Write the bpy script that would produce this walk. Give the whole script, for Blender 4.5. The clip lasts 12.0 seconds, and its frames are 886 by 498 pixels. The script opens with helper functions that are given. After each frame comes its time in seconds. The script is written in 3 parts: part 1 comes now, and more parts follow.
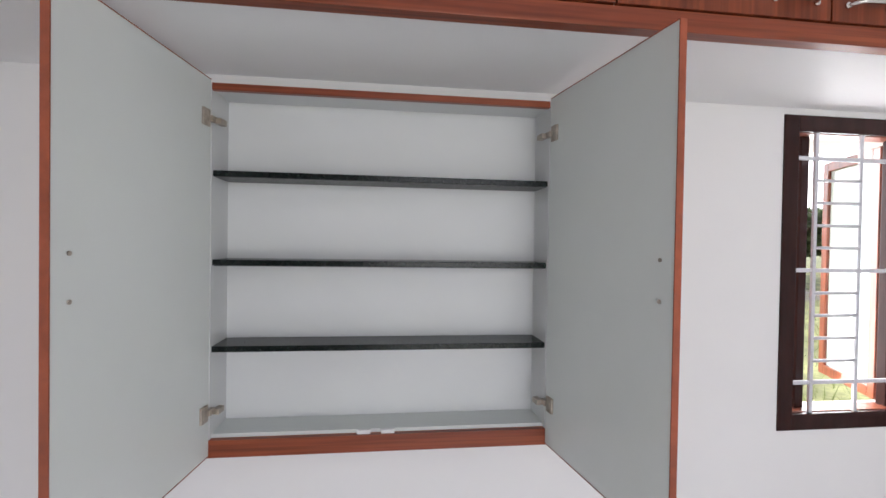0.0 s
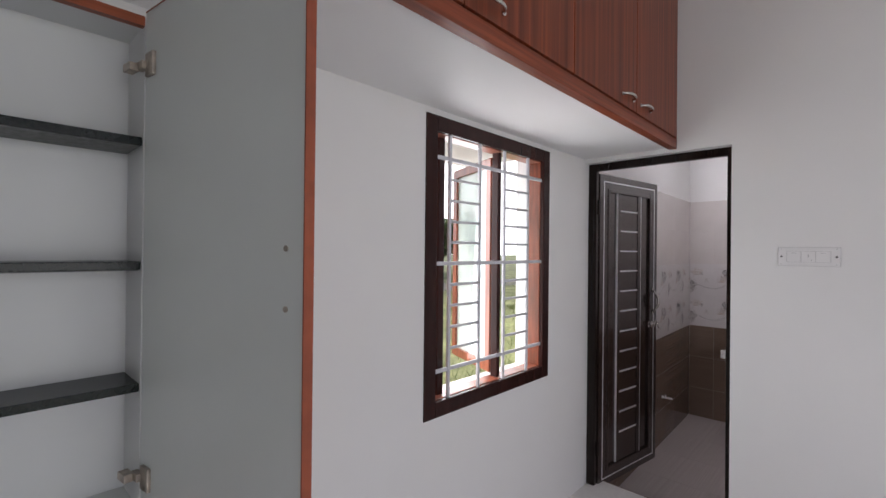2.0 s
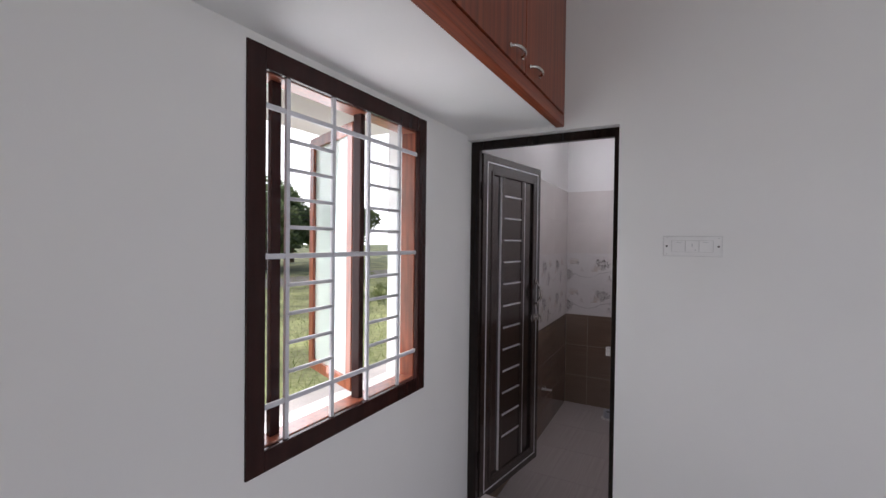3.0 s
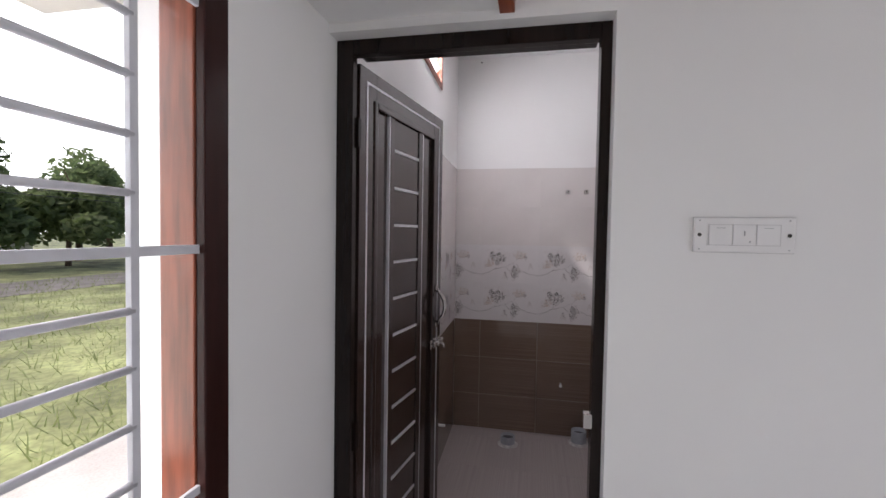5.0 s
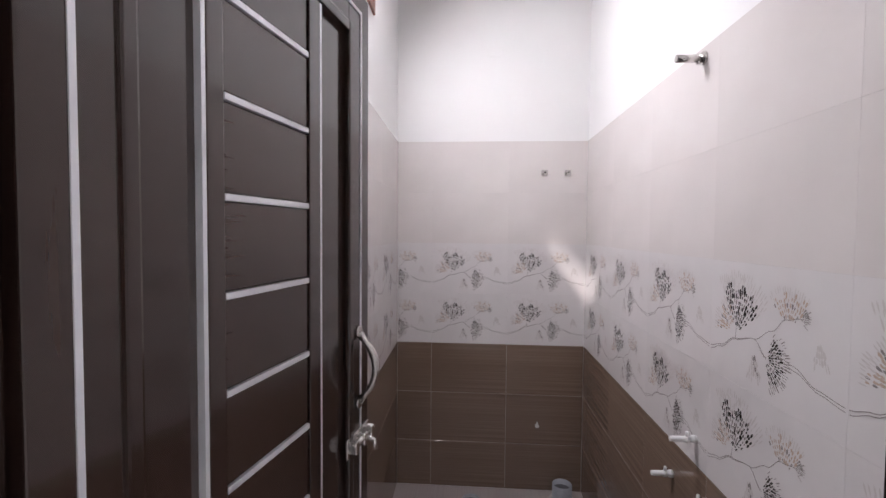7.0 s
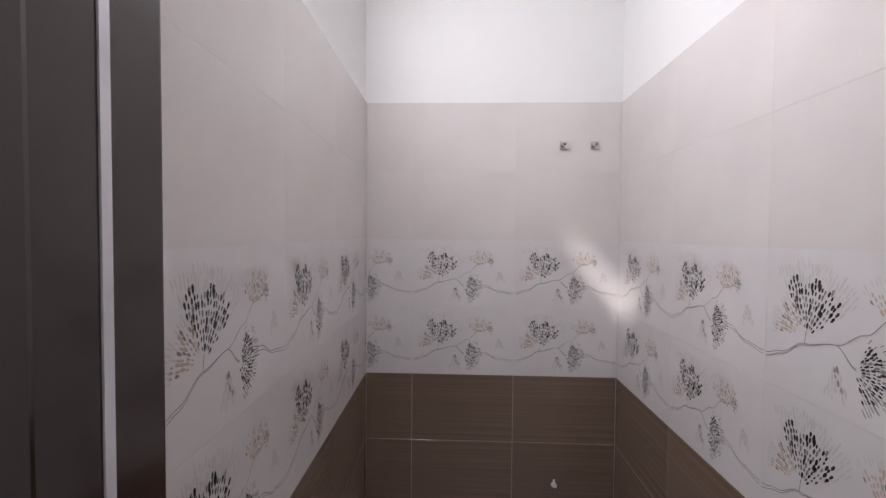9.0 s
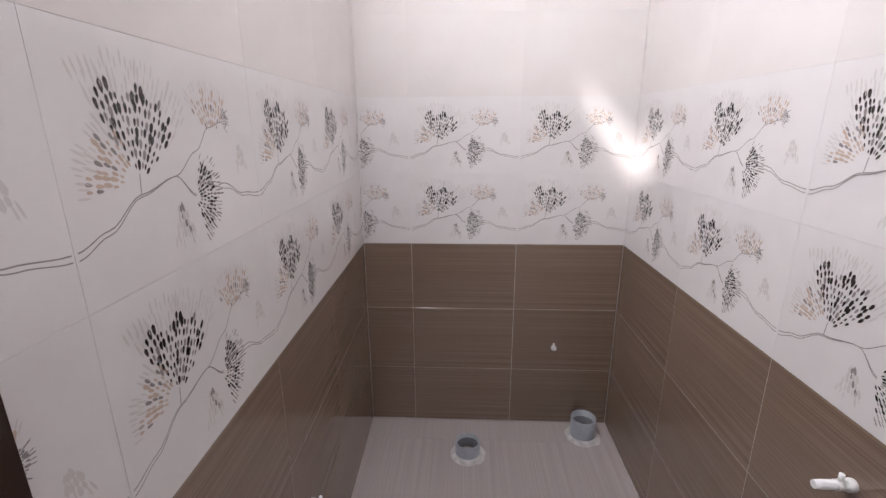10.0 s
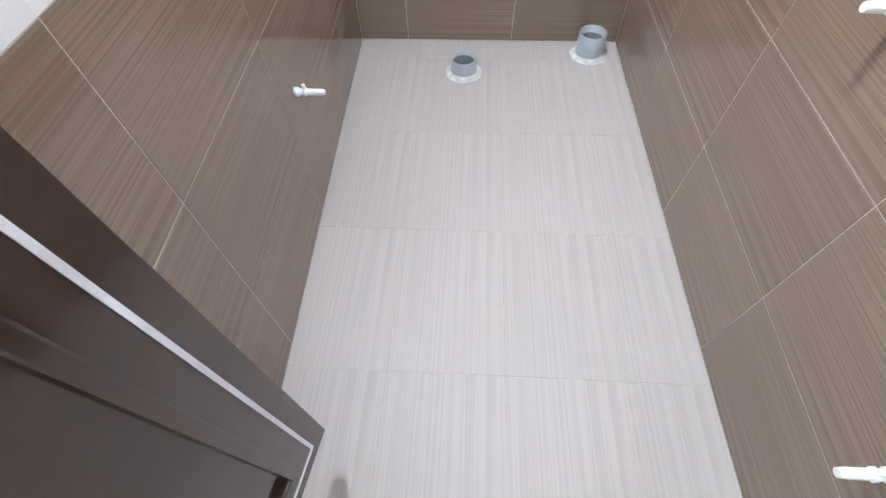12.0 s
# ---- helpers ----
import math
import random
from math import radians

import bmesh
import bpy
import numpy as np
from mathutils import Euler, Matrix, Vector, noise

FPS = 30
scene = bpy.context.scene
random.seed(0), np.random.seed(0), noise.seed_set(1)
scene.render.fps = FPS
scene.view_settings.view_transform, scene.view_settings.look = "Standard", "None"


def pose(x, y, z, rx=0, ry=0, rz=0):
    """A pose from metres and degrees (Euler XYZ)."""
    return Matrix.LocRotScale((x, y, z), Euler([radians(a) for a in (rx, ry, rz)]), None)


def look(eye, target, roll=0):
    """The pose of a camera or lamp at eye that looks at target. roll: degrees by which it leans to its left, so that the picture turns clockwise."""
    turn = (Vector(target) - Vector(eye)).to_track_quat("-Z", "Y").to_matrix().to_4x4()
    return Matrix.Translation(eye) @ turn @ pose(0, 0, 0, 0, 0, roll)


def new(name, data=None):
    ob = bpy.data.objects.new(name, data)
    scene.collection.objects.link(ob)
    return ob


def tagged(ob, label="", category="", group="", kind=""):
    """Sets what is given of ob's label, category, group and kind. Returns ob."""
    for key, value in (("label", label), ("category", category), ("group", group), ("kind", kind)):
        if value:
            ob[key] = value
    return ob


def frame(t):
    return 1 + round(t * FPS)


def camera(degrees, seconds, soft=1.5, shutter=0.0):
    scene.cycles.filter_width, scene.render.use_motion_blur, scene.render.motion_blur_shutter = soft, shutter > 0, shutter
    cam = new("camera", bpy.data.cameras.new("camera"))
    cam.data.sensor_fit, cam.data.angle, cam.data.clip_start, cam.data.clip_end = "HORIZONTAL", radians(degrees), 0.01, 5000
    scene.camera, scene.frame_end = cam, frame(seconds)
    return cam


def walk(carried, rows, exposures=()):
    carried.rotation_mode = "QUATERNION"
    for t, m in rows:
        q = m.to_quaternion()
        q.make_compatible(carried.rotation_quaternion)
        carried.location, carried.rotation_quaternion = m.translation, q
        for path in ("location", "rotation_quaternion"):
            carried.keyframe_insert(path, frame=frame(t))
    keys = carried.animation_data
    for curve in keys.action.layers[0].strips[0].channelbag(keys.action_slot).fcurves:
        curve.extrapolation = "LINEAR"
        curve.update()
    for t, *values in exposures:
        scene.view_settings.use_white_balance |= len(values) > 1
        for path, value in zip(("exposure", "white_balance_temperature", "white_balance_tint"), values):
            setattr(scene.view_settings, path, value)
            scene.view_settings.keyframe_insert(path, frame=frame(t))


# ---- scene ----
cam = camera(89.7, 12.0)
PATH = [
    (0, (-2.902, -1.558, 1.488), (-2.658, 0.427, 1.46), 0.9),
    (0.5, (-2.833, -1.55, 1.472), (-2.356, 0.393, 1.471), 1.0),
    (1, (-2.743, -1.53, 1.471), (-1.979, 0.318, 1.471), 0.8),
    (1.5, (-2.692, -1.423, 1.453), (-1.552, 0.22, 1.471), 1.0),
    (2, (-2.622, -1.264, 1.455), (-1.167, 0.109, 1.463), 0.6),
    (2.5, (-2.444, -1.163, 1.451), (-0.808, -0.012, 1.431), 0.6),
    (3, (-2.199, -1.074, 1.452), (-0.45, -0.105, 1.419), 0.7),
    (3.5, (-1.984, -0.954, 1.444), (-0.139, -0.183, 1.396), 0.6),
    (5.5, (-0.950, -0.508, 1.432), (1.023, -0.190, 1.365), 1.0),
    (6, (-0.71, -0.468, 1.414), (1.274, -0.226, 1.351), 0.9),
    (6.5, (-0.43, -0.452, 1.412), (1.56, -0.267, 1.346), 0.6),
    (7, (-0.24, -0.426, 1.421), (1.753, -0.282, 1.343), 0.5),
    (9, (0.499, -0.382, 1.372), (2.496, -0.299, 1.307), 0.5),
    (9.5, (0.588, -0.385, 1.335), (2.574, -0.297, 1.113), 0.5),
    (10, (0.627, -0.396, 1.233), (2.550, -0.300, 0.694), -0.3),
    (10.5, (0.648, -0.424, 1.102), (2.402, -0.315, 0.146), -0.9),
    (11, (0.640, -0.425, 1.016), (2.159, -0.321, -0.280), -1.1),
    (11.5, (0.620, -0.438, 0.968), (1.905, -0.342, -0.562), -1.3),
    (12, (0.613, -0.448, 0.955), (1.727, -0.355, -0.703), -1.9),
]
EXPO = [(t, e, k, tint) for t, e, k, tint in (
    (0, 1.25, 6500, 17), (0.5, 1.15, 6500, 17), (1.0, 0.95, 6500, 17), (1.5, 0.78, 6500, 17), (2.0, 0.52, 6500, 18), (2.5, 0.35, 6450, 18),
    (3.0, 0.25, 6400, 18), (3.5, 0.2, 6400, 18), (5.5, 0.7, 6500, 18), (6.0, 0.9, 6500, 18), (6.5, 1.1, 6500, 18), (7.0, 1.15, 6500, 18),
    (9.0, 1.0, 6500, 17), (9.5, 1.2, 6500, 16), (10.0, 1.85, 6500, 15), (10.5, 2.75, 6500, 15), (11.0, 2.85, 6200, 11), (11.5, 3.2, 5950, 5),
    (12.0, 3.3, 5850, 1))]
SKY = 0.15
walk(cam, [(t, look(eye, target, roll)) for t, eye, target, roll in PATH], EXPO)

# ---- world, sun and daylight ----
world = bpy.data.worlds.new("sky")
scene.world = world
world.use_nodes = True
wn = world.node_tree.nodes
sky = wn.new("ShaderNodeTexSky")
sky.sky_type = "NISHITA"
sky.sun_disc = False
sky.sun_elevation = radians(43.6)
sky.sun_rotation = radians(-40.2)
sky.dust_density, sky.air_density = 9.0, 1.0
wn["Background"].inputs["Strength"].default_value = SKY
world.node_tree.links.new(sky.outputs[0], wn["Background"].inputs[0])

sun = new("sun", bpy.data.lights.new("sun", "SUN"))
sun.data.energy, sun.data.angle, sun.data.color = 1.8, radians(3.0), (1.0, 0.95, 0.88)
sun.matrix_world = look((1.545 - 10.3, 0.19 + 12.2, 2.67 + 15.2), (1.545, 0.19, 2.67))


def window_light(name, place, target, w, h, watts, color):
    li = bpy.data.lights.new(name, "AREA")
    li.shape, li.size, li.size_y, li.energy, li.color = "RECTANGLE", w, h, watts, color
    ob = new(name, li)
    ob.matrix_world = look(place, target)
    return ob


# sky light in the openings: added unseen one behind, bedroom window, bathroom ventilator
window_light("daylight_balcony_door", (-2.1, -4.02, 1.3), (-2.1, 0, 1.3), 1.7, 2.1, 23, (0.93, 0.97, 1.0))
window_light("daylight_window", (-0.95, 0.30, 1.40), (-0.95, -2, 1.2), 0.85, 1.1, 7, (0.95, 0.98, 1.0))
window_light("daylight_ventilator", (1.545, 0.035, 2.70), (1.58, -0.70, 1.70), 0.52, 0.24, 9.6, (0.97, 0.97, 1.0))


# ---- materials ----
def material(name, color, rough=0.5, metal=0.0, spread=0.06, scale=6.0, grain=0.0, grain_scale=120.0,
             bump=0.0, coat=0.0, stretch=(1, 1, 1), dark=None, vary=0.0, spec=0.5):
    """Principled surface with broad stains, fine grain along a stretch, and relief."""
    m = bpy.data.materials.new(name)
    m.use_nodes = True
    n, l = m.node_tree.nodes, m.node_tree.links
    b = n["Principled BSDF"]
    b.inputs["Roughness"].default_value = rough
    b.inputs["Metallic"].default_value = metal
    b.inputs["Coat Weight"].default_value = coat
    b.inputs["Specular IOR Level"].default_value = spec
    b.inputs["Coat Roughness"].default_value = 0.06
    co = n.new("ShaderNodeTexCoord")
    mp = n.new("ShaderNodeMapping")
    mp.inputs["Scale"].default_value = stretch
    l.new(co.outputs["Object"], mp.inputs[0])
    broad = n.new("ShaderNodeTexNoise")
    broad.inputs["Scale"].default_value = scale
    broad.inputs["Detail"].default_value = 5
    l.new(mp.outputs[0], broad.inputs["Vector"])
    fine = n.new("ShaderNodeTexNoise")
    fine.inputs["Scale"].default_value = grain_scale
    fine.inputs["Detail"].default_value = 4
    l.new(mp.outputs[0], fine.inputs["Vector"])
    ramp = n.new("ShaderNodeValToRGB")
    low = dark if dark else tuple(c * (1 - 2 * spread) for c in color)
    high = color if dark else tuple(min(1, c * (1 + spread)) for c in color)
    ramp.color_ramp.elements[0].position, ramp.color_ramp.elements[1].position = 0.3, 0.7
    ramp.color_ramp.elements[0].color, ramp.color_ramp.elements[1].color = (*low, 1), (*high, 1)
    l.new(broad.outputs["Fac"], ramp.inputs[0])
    out = ramp.outputs[0]
    if grain:
        mix = n.new("ShaderNodeMix")
        mix.data_type, mix.blend_type = "RGBA", "MULTIPLY"
        mix.inputs["Factor"].default_value = grain
        gr = n.new("ShaderNodeValToRGB")
        gr.color_ramp.elements[0].position, gr.color_ramp.elements[1].position = 0.35, 0.6
        gr.color_ramp.elements[0].color = (0.35, 0.35, 0.35, 1)
        l.new(fine.outputs["Fac"], gr.inputs[0])
        l.new(out, mix.inputs["A"])
        l.new(gr.outputs[0], mix.inputs["B"])
        out = mix.outputs["Result"]
    if vary:
        info = n.new("ShaderNodeObjectInfo")
        mr = n.new("ShaderNodeMapRange")
        mr.inputs["To Min"].default_value, mr.inputs["To Max"].default_value = 1 - vary, 1 + vary
        l.new(info.outputs["Random"], mr.inputs["Value"])
        hs = n.new("ShaderNodeHueSaturation")
        l.new(mr.outputs[0], hs.inputs["Value"])
        l.new(out, hs.inputs["Color"])
        out = hs.outputs[0]
    l.new(out, b.inputs["Base Color"])
    if bump:
        bp = n.new("ShaderNodeBump")
        bp.inputs["Strength"].default_value = bump
        bp.inputs["Distance"].default_value = 0.002
        l.new(fine.outputs["Fac"], bp.inputs["Height"])
        l.new(bp.outputs[0], b.inputs["Normal"])
    return m


def striped(name, color, dark, rough, axis, pitch=0.0065, vary=0.05, amount=0.55, spec=0.5):
    """Glazed tile with fine uneven stripes that run along one axis."""
    m = bpy.data.materials.new(name)
    m.use_nodes = True
    n, l = m.node_tree.nodes, m.node_tree.links
    b = n["Principled BSDF"]
    b.inputs["Roughness"].default_value = rough
    b.inputs["Specular IOR Level"].default_value = spec
    co = n.new("ShaderNodeTexCoord")
    mp = n.new("ShaderNodeMapping")
    s = [1 / pitch] * 3
    s[axis] = 0.9
    mp.inputs["Scale"].default_value = s
    l.new(co.outputs["Object"], mp.inputs[0])
    st = n.new("ShaderNodeTexNoise")
    st.inputs["Scale"].default_value, st.inputs["Detail"].default_value = 1.0, 2.0
    l.new(mp.outputs[0], st.inputs["Vector"])
    ramp = n.new("ShaderNodeValToRGB")
    e = ramp.color_ramp.elements
    e[0].position, e[1].position = 0.40, 0.58
    e[0].color, e[1].color = (*dark, 1), (*color, 1)
    l.new(st.outputs["Fac"], ramp.inputs[0])
    cl = n.new("ShaderNodeTexNoise")
    cl.inputs["Scale"].default_value, cl.inputs["Detail"].default_value = 3.0, 6.0
    l.new(co.outputs["Object"], cl.inputs["Vector"])
    mix = n.new("ShaderNodeMix")
    mix.data_type = "RGBA"
    mix.inputs["A"].default_value = (*[(c + d) / 2 for c, d in zip(color, dark)], 1)
    l.new(ramp.outputs[0], mix.inputs["B"])
    mr = n.new("ShaderNodeMapRange")
    mr.inputs["To Min"].default_value, mr.inputs["To Max"].default_value = amount - 0.3, amount + 0.35
    l.new(cl.outputs["Fac"], mr.inputs["Value"])
    l.new(mr.outputs[0], mix.inputs["Factor"])
    info = n.new("ShaderNodeObjectInfo")
    mv = n.new("ShaderNodeMapRange")
    mv.inputs["To Min"].default_value, mv.inputs["To Max"].default_value = 1 - vary, 1 + vary
    l.new(info.outputs["Random"], mv.inputs["Value"])
    hs = n.new("ShaderNodeHueSaturation")
    l.new(mv.outputs[0], hs.inputs["Value"])
    l.new(mix.outputs["Result"], hs.inputs["Color"])
    l.new(hs.outputs[0], b.inputs["Base Color"])
    bp = n.new("ShaderNodeBump")
    bp.inputs["Strength"].default_value, bp.inputs["Distance"].default_value = 0.12, 0.0008
    l.new(st.outputs["Fac"], bp.inputs["Height"])
    l.new(bp.outputs[0], b.inputs["Normal"])
    return m


def through_light(name, color, clear, mix, rough=0.6):
    """Frosted glass or leaves: part of the light goes through, scattered."""
    m = bpy.data.materials.new(name)
    m.use_nodes = True
    n, l = m.node_tree.nodes, m.node_tree.links
    b = n["Principled BSDF"]
    b.inputs["Roughness"].default_value = rough
    tr = n.new("ShaderNodeBsdfTranslucent")
    noise_tex = n.new("ShaderNodeTexNoise")
    noise_tex.inputs["Scale"].default_value = 2.0
    noise_tex.inputs["Detail"].default_value = 4.0
    co = n.new("ShaderNodeTexCoord")
    l.new(co.outputs["Object"], noise_tex.inputs["Vector"])
    ramp = n.new("ShaderNodeValToRGB")
    ramp.color_ramp.elements[0].position, ramp.color_ramp.elements[1].position = 0.3, 0.7
    ramp.color_ramp.elements[0].color = (*[c * (0.94 if clear else 0.5) for c in color], 1)
    ramp.color_ramp.elements[1].color = (*color, 1)
    l.new(noise_tex.outputs["Fac"], ramp.inputs[0])
    l.new(ramp.outputs[0], b.inputs["Base Color"])
    l.new(ramp.outputs[0], tr.inputs[0])
    mx = n.new("ShaderNodeMixShader")
    mx.inputs[0].default_value = mix
    l.new(b.outputs[0], mx.inputs[1])
    l.new(tr.outputs[0], mx.inputs[2])
    out = mx
    if clear:
        tp = n.new("ShaderNodeBsdfTransparent")
        out = n.new("ShaderNodeMixShader")
        out.inputs[0].default_value = clear
        l.new(mx.outputs[0], out.inputs[1])
        l.new(tp.outputs[0], out.inputs[2])
    l.new(out.outputs[0], n["Material Output"].inputs[0])
    return m


WALL = material("white_wall_paint", (0.80, 0.79, 0.785), 0.6, spread=0.012, scale=1.7, bump=0.10, grain_scale=260)
CEIL = material("white_ceiling_paint", (0.80, 0.80, 0.80), 0.7, spread=0.015, scale=1.2, bump=0.08, grain_scale=200)
LOFTW = material("white_loft_paint", (0.87, 0.87, 0.87), 0.5, spread=0.015, scale=1.5, bump=0.08, grain_scale=240)
LAMI = material("pale_grey_laminate", (0.67, 0.70, 0.68), 0.38, spread=0.02, scale=2.5, bump=0.06, grain_scale=500)
CABIN = material("white_cabinet_lining", (0.67, 0.68, 0.68), 0.45, spread=0.015, scale=3)
WOODV = material("red_brown_wood_laminate", (0.30, 0.070, 0.026), 0.34, spread=0.2, scale=1.0, grain=0.55, grain_scale=3.0,
                 stretch=(26, 26, 0.5), dark=(0.125, 0.025, 0.012), coat=0.0, spec=0.3)
WOODH = material("red_brown_wood_edge", (0.32, 0.078, 0.032), 0.36, spread=0.2, scale=1.0, grain=0.45, grain_scale=4.0,
                 stretch=(0.7, 26, 26), dark=(0.18, 0.034, 0.015), coat=0.0, spec=0.35)
WOODE = material("red_brown_edge_band", (0.33, 0.075, 0.032), 0.42, spread=0.12, scale=9, grain=0.25, grain_scale=40)
GRAN = material("black_granite", (0.005, 0.010, 0.009), 0.22, spec=0.22, spread=0.3, scale=60, grain=0.4, grain_scale=300)
GRANU = material("rough_grey_granite", (0.16, 0.165, 0.165), 0.6, spread=0.2, scale=60, grain=0.3, grain_scale=300)
WFRAME = material("dark_brown_window_paint", (0.032, 0.011, 0.0095), 0.26, spread=0.12, scale=5, grain=0.06, grain_scale=9,
                  stretch=(5, 5, 0.8), coat=0.0, spec=0.2)
# redder than the frame's face: daylight on the wood is put into the colour
WSASH = material("red_brown_lit_paint", (0.25, 0.068, 0.034), 0.3, spread=0.2, scale=4, grain=0.3, grain_scale=8,
                 stretch=(9, 9, 0.8), coat=0.2)
GRILL = material("silver_grill_paint", (0.62, 0.62, 0.66), 0.4, spread=0.04, scale=20)
WENGE = material("dark_wenge_door_skin", (0.036, 0.020, 0.016), 0.14, spread=0.25, scale=2.0, grain=0.18, grain_scale=6.0,
                 stretch=(14, 14, 0.8), dark=(0.027, 0.0150, 0.0122), coat=0.3, spec=0.6)
WENGH = material("dark_wenge_slat", (0.046, 0.026, 0.020), 0.20, spread=0.25, scale=2.0, grain=0.2, grain_scale=8.0,
                 stretch=(0.9, 9, 40), dark=(0.038, 0.0215, 0.0168), coat=0.15, spec=0.6)
DFRAME = material("near_black_door_frame", (0.016, 0.010, 0.008), 0.22, spread=0.25, scale=3, grain=0.35, grain_scale=7,
                  stretch=(10, 10, 0.8), spec=0.25)
INLAY = material("silver_inlay", (0.74, 0.74, 0.78), 0.30, metal=0.35, spread=0.05, scale=14)
CHROME = material("brushed_steel", (0.68, 0.66, 0.64), 0.24, metal=1.0, spread=0.06, scale=30)
RUSTY = material("dull_steel", (0.48, 0.42, 0.36), 0.4, metal=0.9, spread=0.2, scale=40)
PLAST = material("white_switch_plastic", (0.78, 0.77, 0.77), 0.32, spread=0.02, scale=10)
GREYP = material("grey_switch_mark", (0.42, 0.42, 0.43), 0.5, spread=0.1, scale=20)
# grey for the shadow lines round the switch plate
GREYL = material("pale_grey_shade_line", (0.60, 0.59, 0.59), 0.5, spread=0.05, scale=20)
DARKP = material("dark_screw", (0.05, 0.045, 0.04), 0.5, spread=0.2, scale=40)
PVC = material("grey_pvc_pipe", (0.36, 0.38, 0.42), 0.42, spread=0.1, scale=12, grain=0.15, grain_scale=70)
PVCD = material("shaded_grey_pvc", (0.10, 0.10, 0.11), 0.6, spread=0.1, scale=12)
PVCW = material("white_pipe_plug", (0.80, 0.80, 0.80), 0.35, spread=0.04, scale=18)
MORTAR = material("pale_cement_ring", (0.55, 0.54, 0.53), 0.85, spread=0.15, scale=40, bump=0.5, grain_scale=300)
GROUT = material("pale_tile_grout", (0.43, 0.38, 0.35), 0.8, spread=0.12, scale=20)
GROUTL = material("ivory_tile_grout", (0.685, 0.65, 0.64), 0.5, spread=0.03, scale=20)
TILEL = material("ivory_wall_tile", (0.69, 0.645, 0.63), 0.16, spread=0.025, scale=3.5, vary=0.012)
TILED = material("white_decor_tile", (0.72, 0.69, 0.69), 0.16, spread=0.025, scale=5, vary=0.012)
TILEB = striped("brown_striped_tile", (0.27, 0.195, 0.148), (0.135, 0.092, 0.067), 0.09, 0, pitch=0.0042, amount=0.36, spec=0.9)
TILEF = striped("beige_striped_floor_tile", (0.43, 0.385, 0.376), (0.34, 0.296, 0.286), 0.55, 0, vary=0.03, amount=0.45)
INKD = material("dark_print", (0.050, 0.042, 0.038), 0.25, spread=0.35, scale=60)
INKG = material("grey_print", (0.30, 0.27, 0.265), 0.25, spread=0.1, scale=60)
INKT = material("tan_print", (0.55, 0.43, 0.36), 0.25, spread=0.05, scale=60)
INKW = material("faint_print", (0.62, 0.58, 0.57), 0.25, spread=0.03, scale=60)
RFLOOR = material("cream_vitrified_floor", (0.78, 0.76, 0.74), 0.14, spread=0.06, scale=3, grain=0.08, grain_scale=40)
GLASSC = through_light("frosted_window_glass", (0.80, 0.92, 0.89), 0.35, 0.65, 0.2)
GRASS = material("grass_ground", (0.30, 0.34, 0.15), 0.9, spread=0.35, scale=0.8, grain=0.5, grain_scale=9)
LEAFM = through_light("foliage", (0.25, 0.33, 0.15), 0, 0.62)
LEAFD = through_light("dark_foliage", (0.21, 0.29, 0.13), 0, 0.62)
BUSHM = through_light("bush_foliage", (0.28, 0.34, 0.14), 0, 0.45)
BARK = material("bark", (0.14, 0.10, 0.07), 0.9, spread=0.3, scale=8, bump=0.6, grain_scale=40)
CONC = material("pale_concrete", (0.52, 0.51, 0.49), 0.85, spread=0.12, scale=1.2, grain=0.2, grain_scale=50)
ROADM = material("grey_road", (0.22, 0.21, 0.20), 0.9, spread=0.15, scale=1.5, grain=0.3, grain_scale=60)
EXTW = material("white_exterior_paint", (0.78, 0.77, 0.76), 0.7, spread=0.04, scale=2)
ROOFT = material("grey_roof", (0.25, 0.22, 0.21), 0.8, spread=0.2, scale=3)
WIREM = material("dark_cable", (0.06, 0.06, 0.065), 0.6, spread=0.1, scale=5)


# ---- mesh helpers ----
def box(bm, x0, x1, y0, y1, z0, z1, mat=0, bevel=0.0):
    made = bmesh.ops.create_cube(bm, size=1.0)["verts"]
    for v in made:
        v.co = Vector((x0 if v.co.x < 0 else x1, y0 if v.co.y < 0 else y1, z0 if v.co.z < 0 else z1))
    faces = {f for v in made for f in v.link_faces}
    for f in faces:
        f.material_index = mat
    if bevel:
        edges = list({e for v in made for e in v.link_edges})
        bmesh.ops.bevel(bm, geom=edges, offset=bevel, segments=2, affect="EDGES", profile=0.6)
    return bm


def boxes(*rows, bevel=0.0):
    bm = bmesh.new()
    for r in rows:
        box(bm, *r, bevel=bevel)
    return bm


def tube(bm, pts, r, seg=8, closed_ends=True):
    """A round rod along a list of points."""
    pts = [Vector(p) for p in pts]
    rings = []
    up = Vector((0.13, 0.29, 0.95))
    for i, p in enumerate(pts):
        d = (pts[min(i + 1, len(pts) - 1)] - pts[max(i - 1, 0)]).normalized()
        a = d.cross(up)
        if a.length < 0.05:
            a = d.cross(Vector((1, 0, 0)))
        a.normalize()
        b = d.cross(a)
        rr = r[i] if isinstance(r, (list, tuple)) else r
        rings.append([bm.verts.new(p + rr * (math.cos(t) * a + math.sin(t) * b))
                      for t in (2 * math.pi * k / seg for k in range(seg))])
    for q, w in zip(rings, rings[1:]):
        for k in range(seg):
            bm.faces.new((q[k], q[(k + 1) % seg], w[(k + 1) % seg], w[k])).smooth = True
    if closed_ends:
        bm.faces.new(rings[0][::-1])
        bm.faces.new(rings[-1])
    return bm


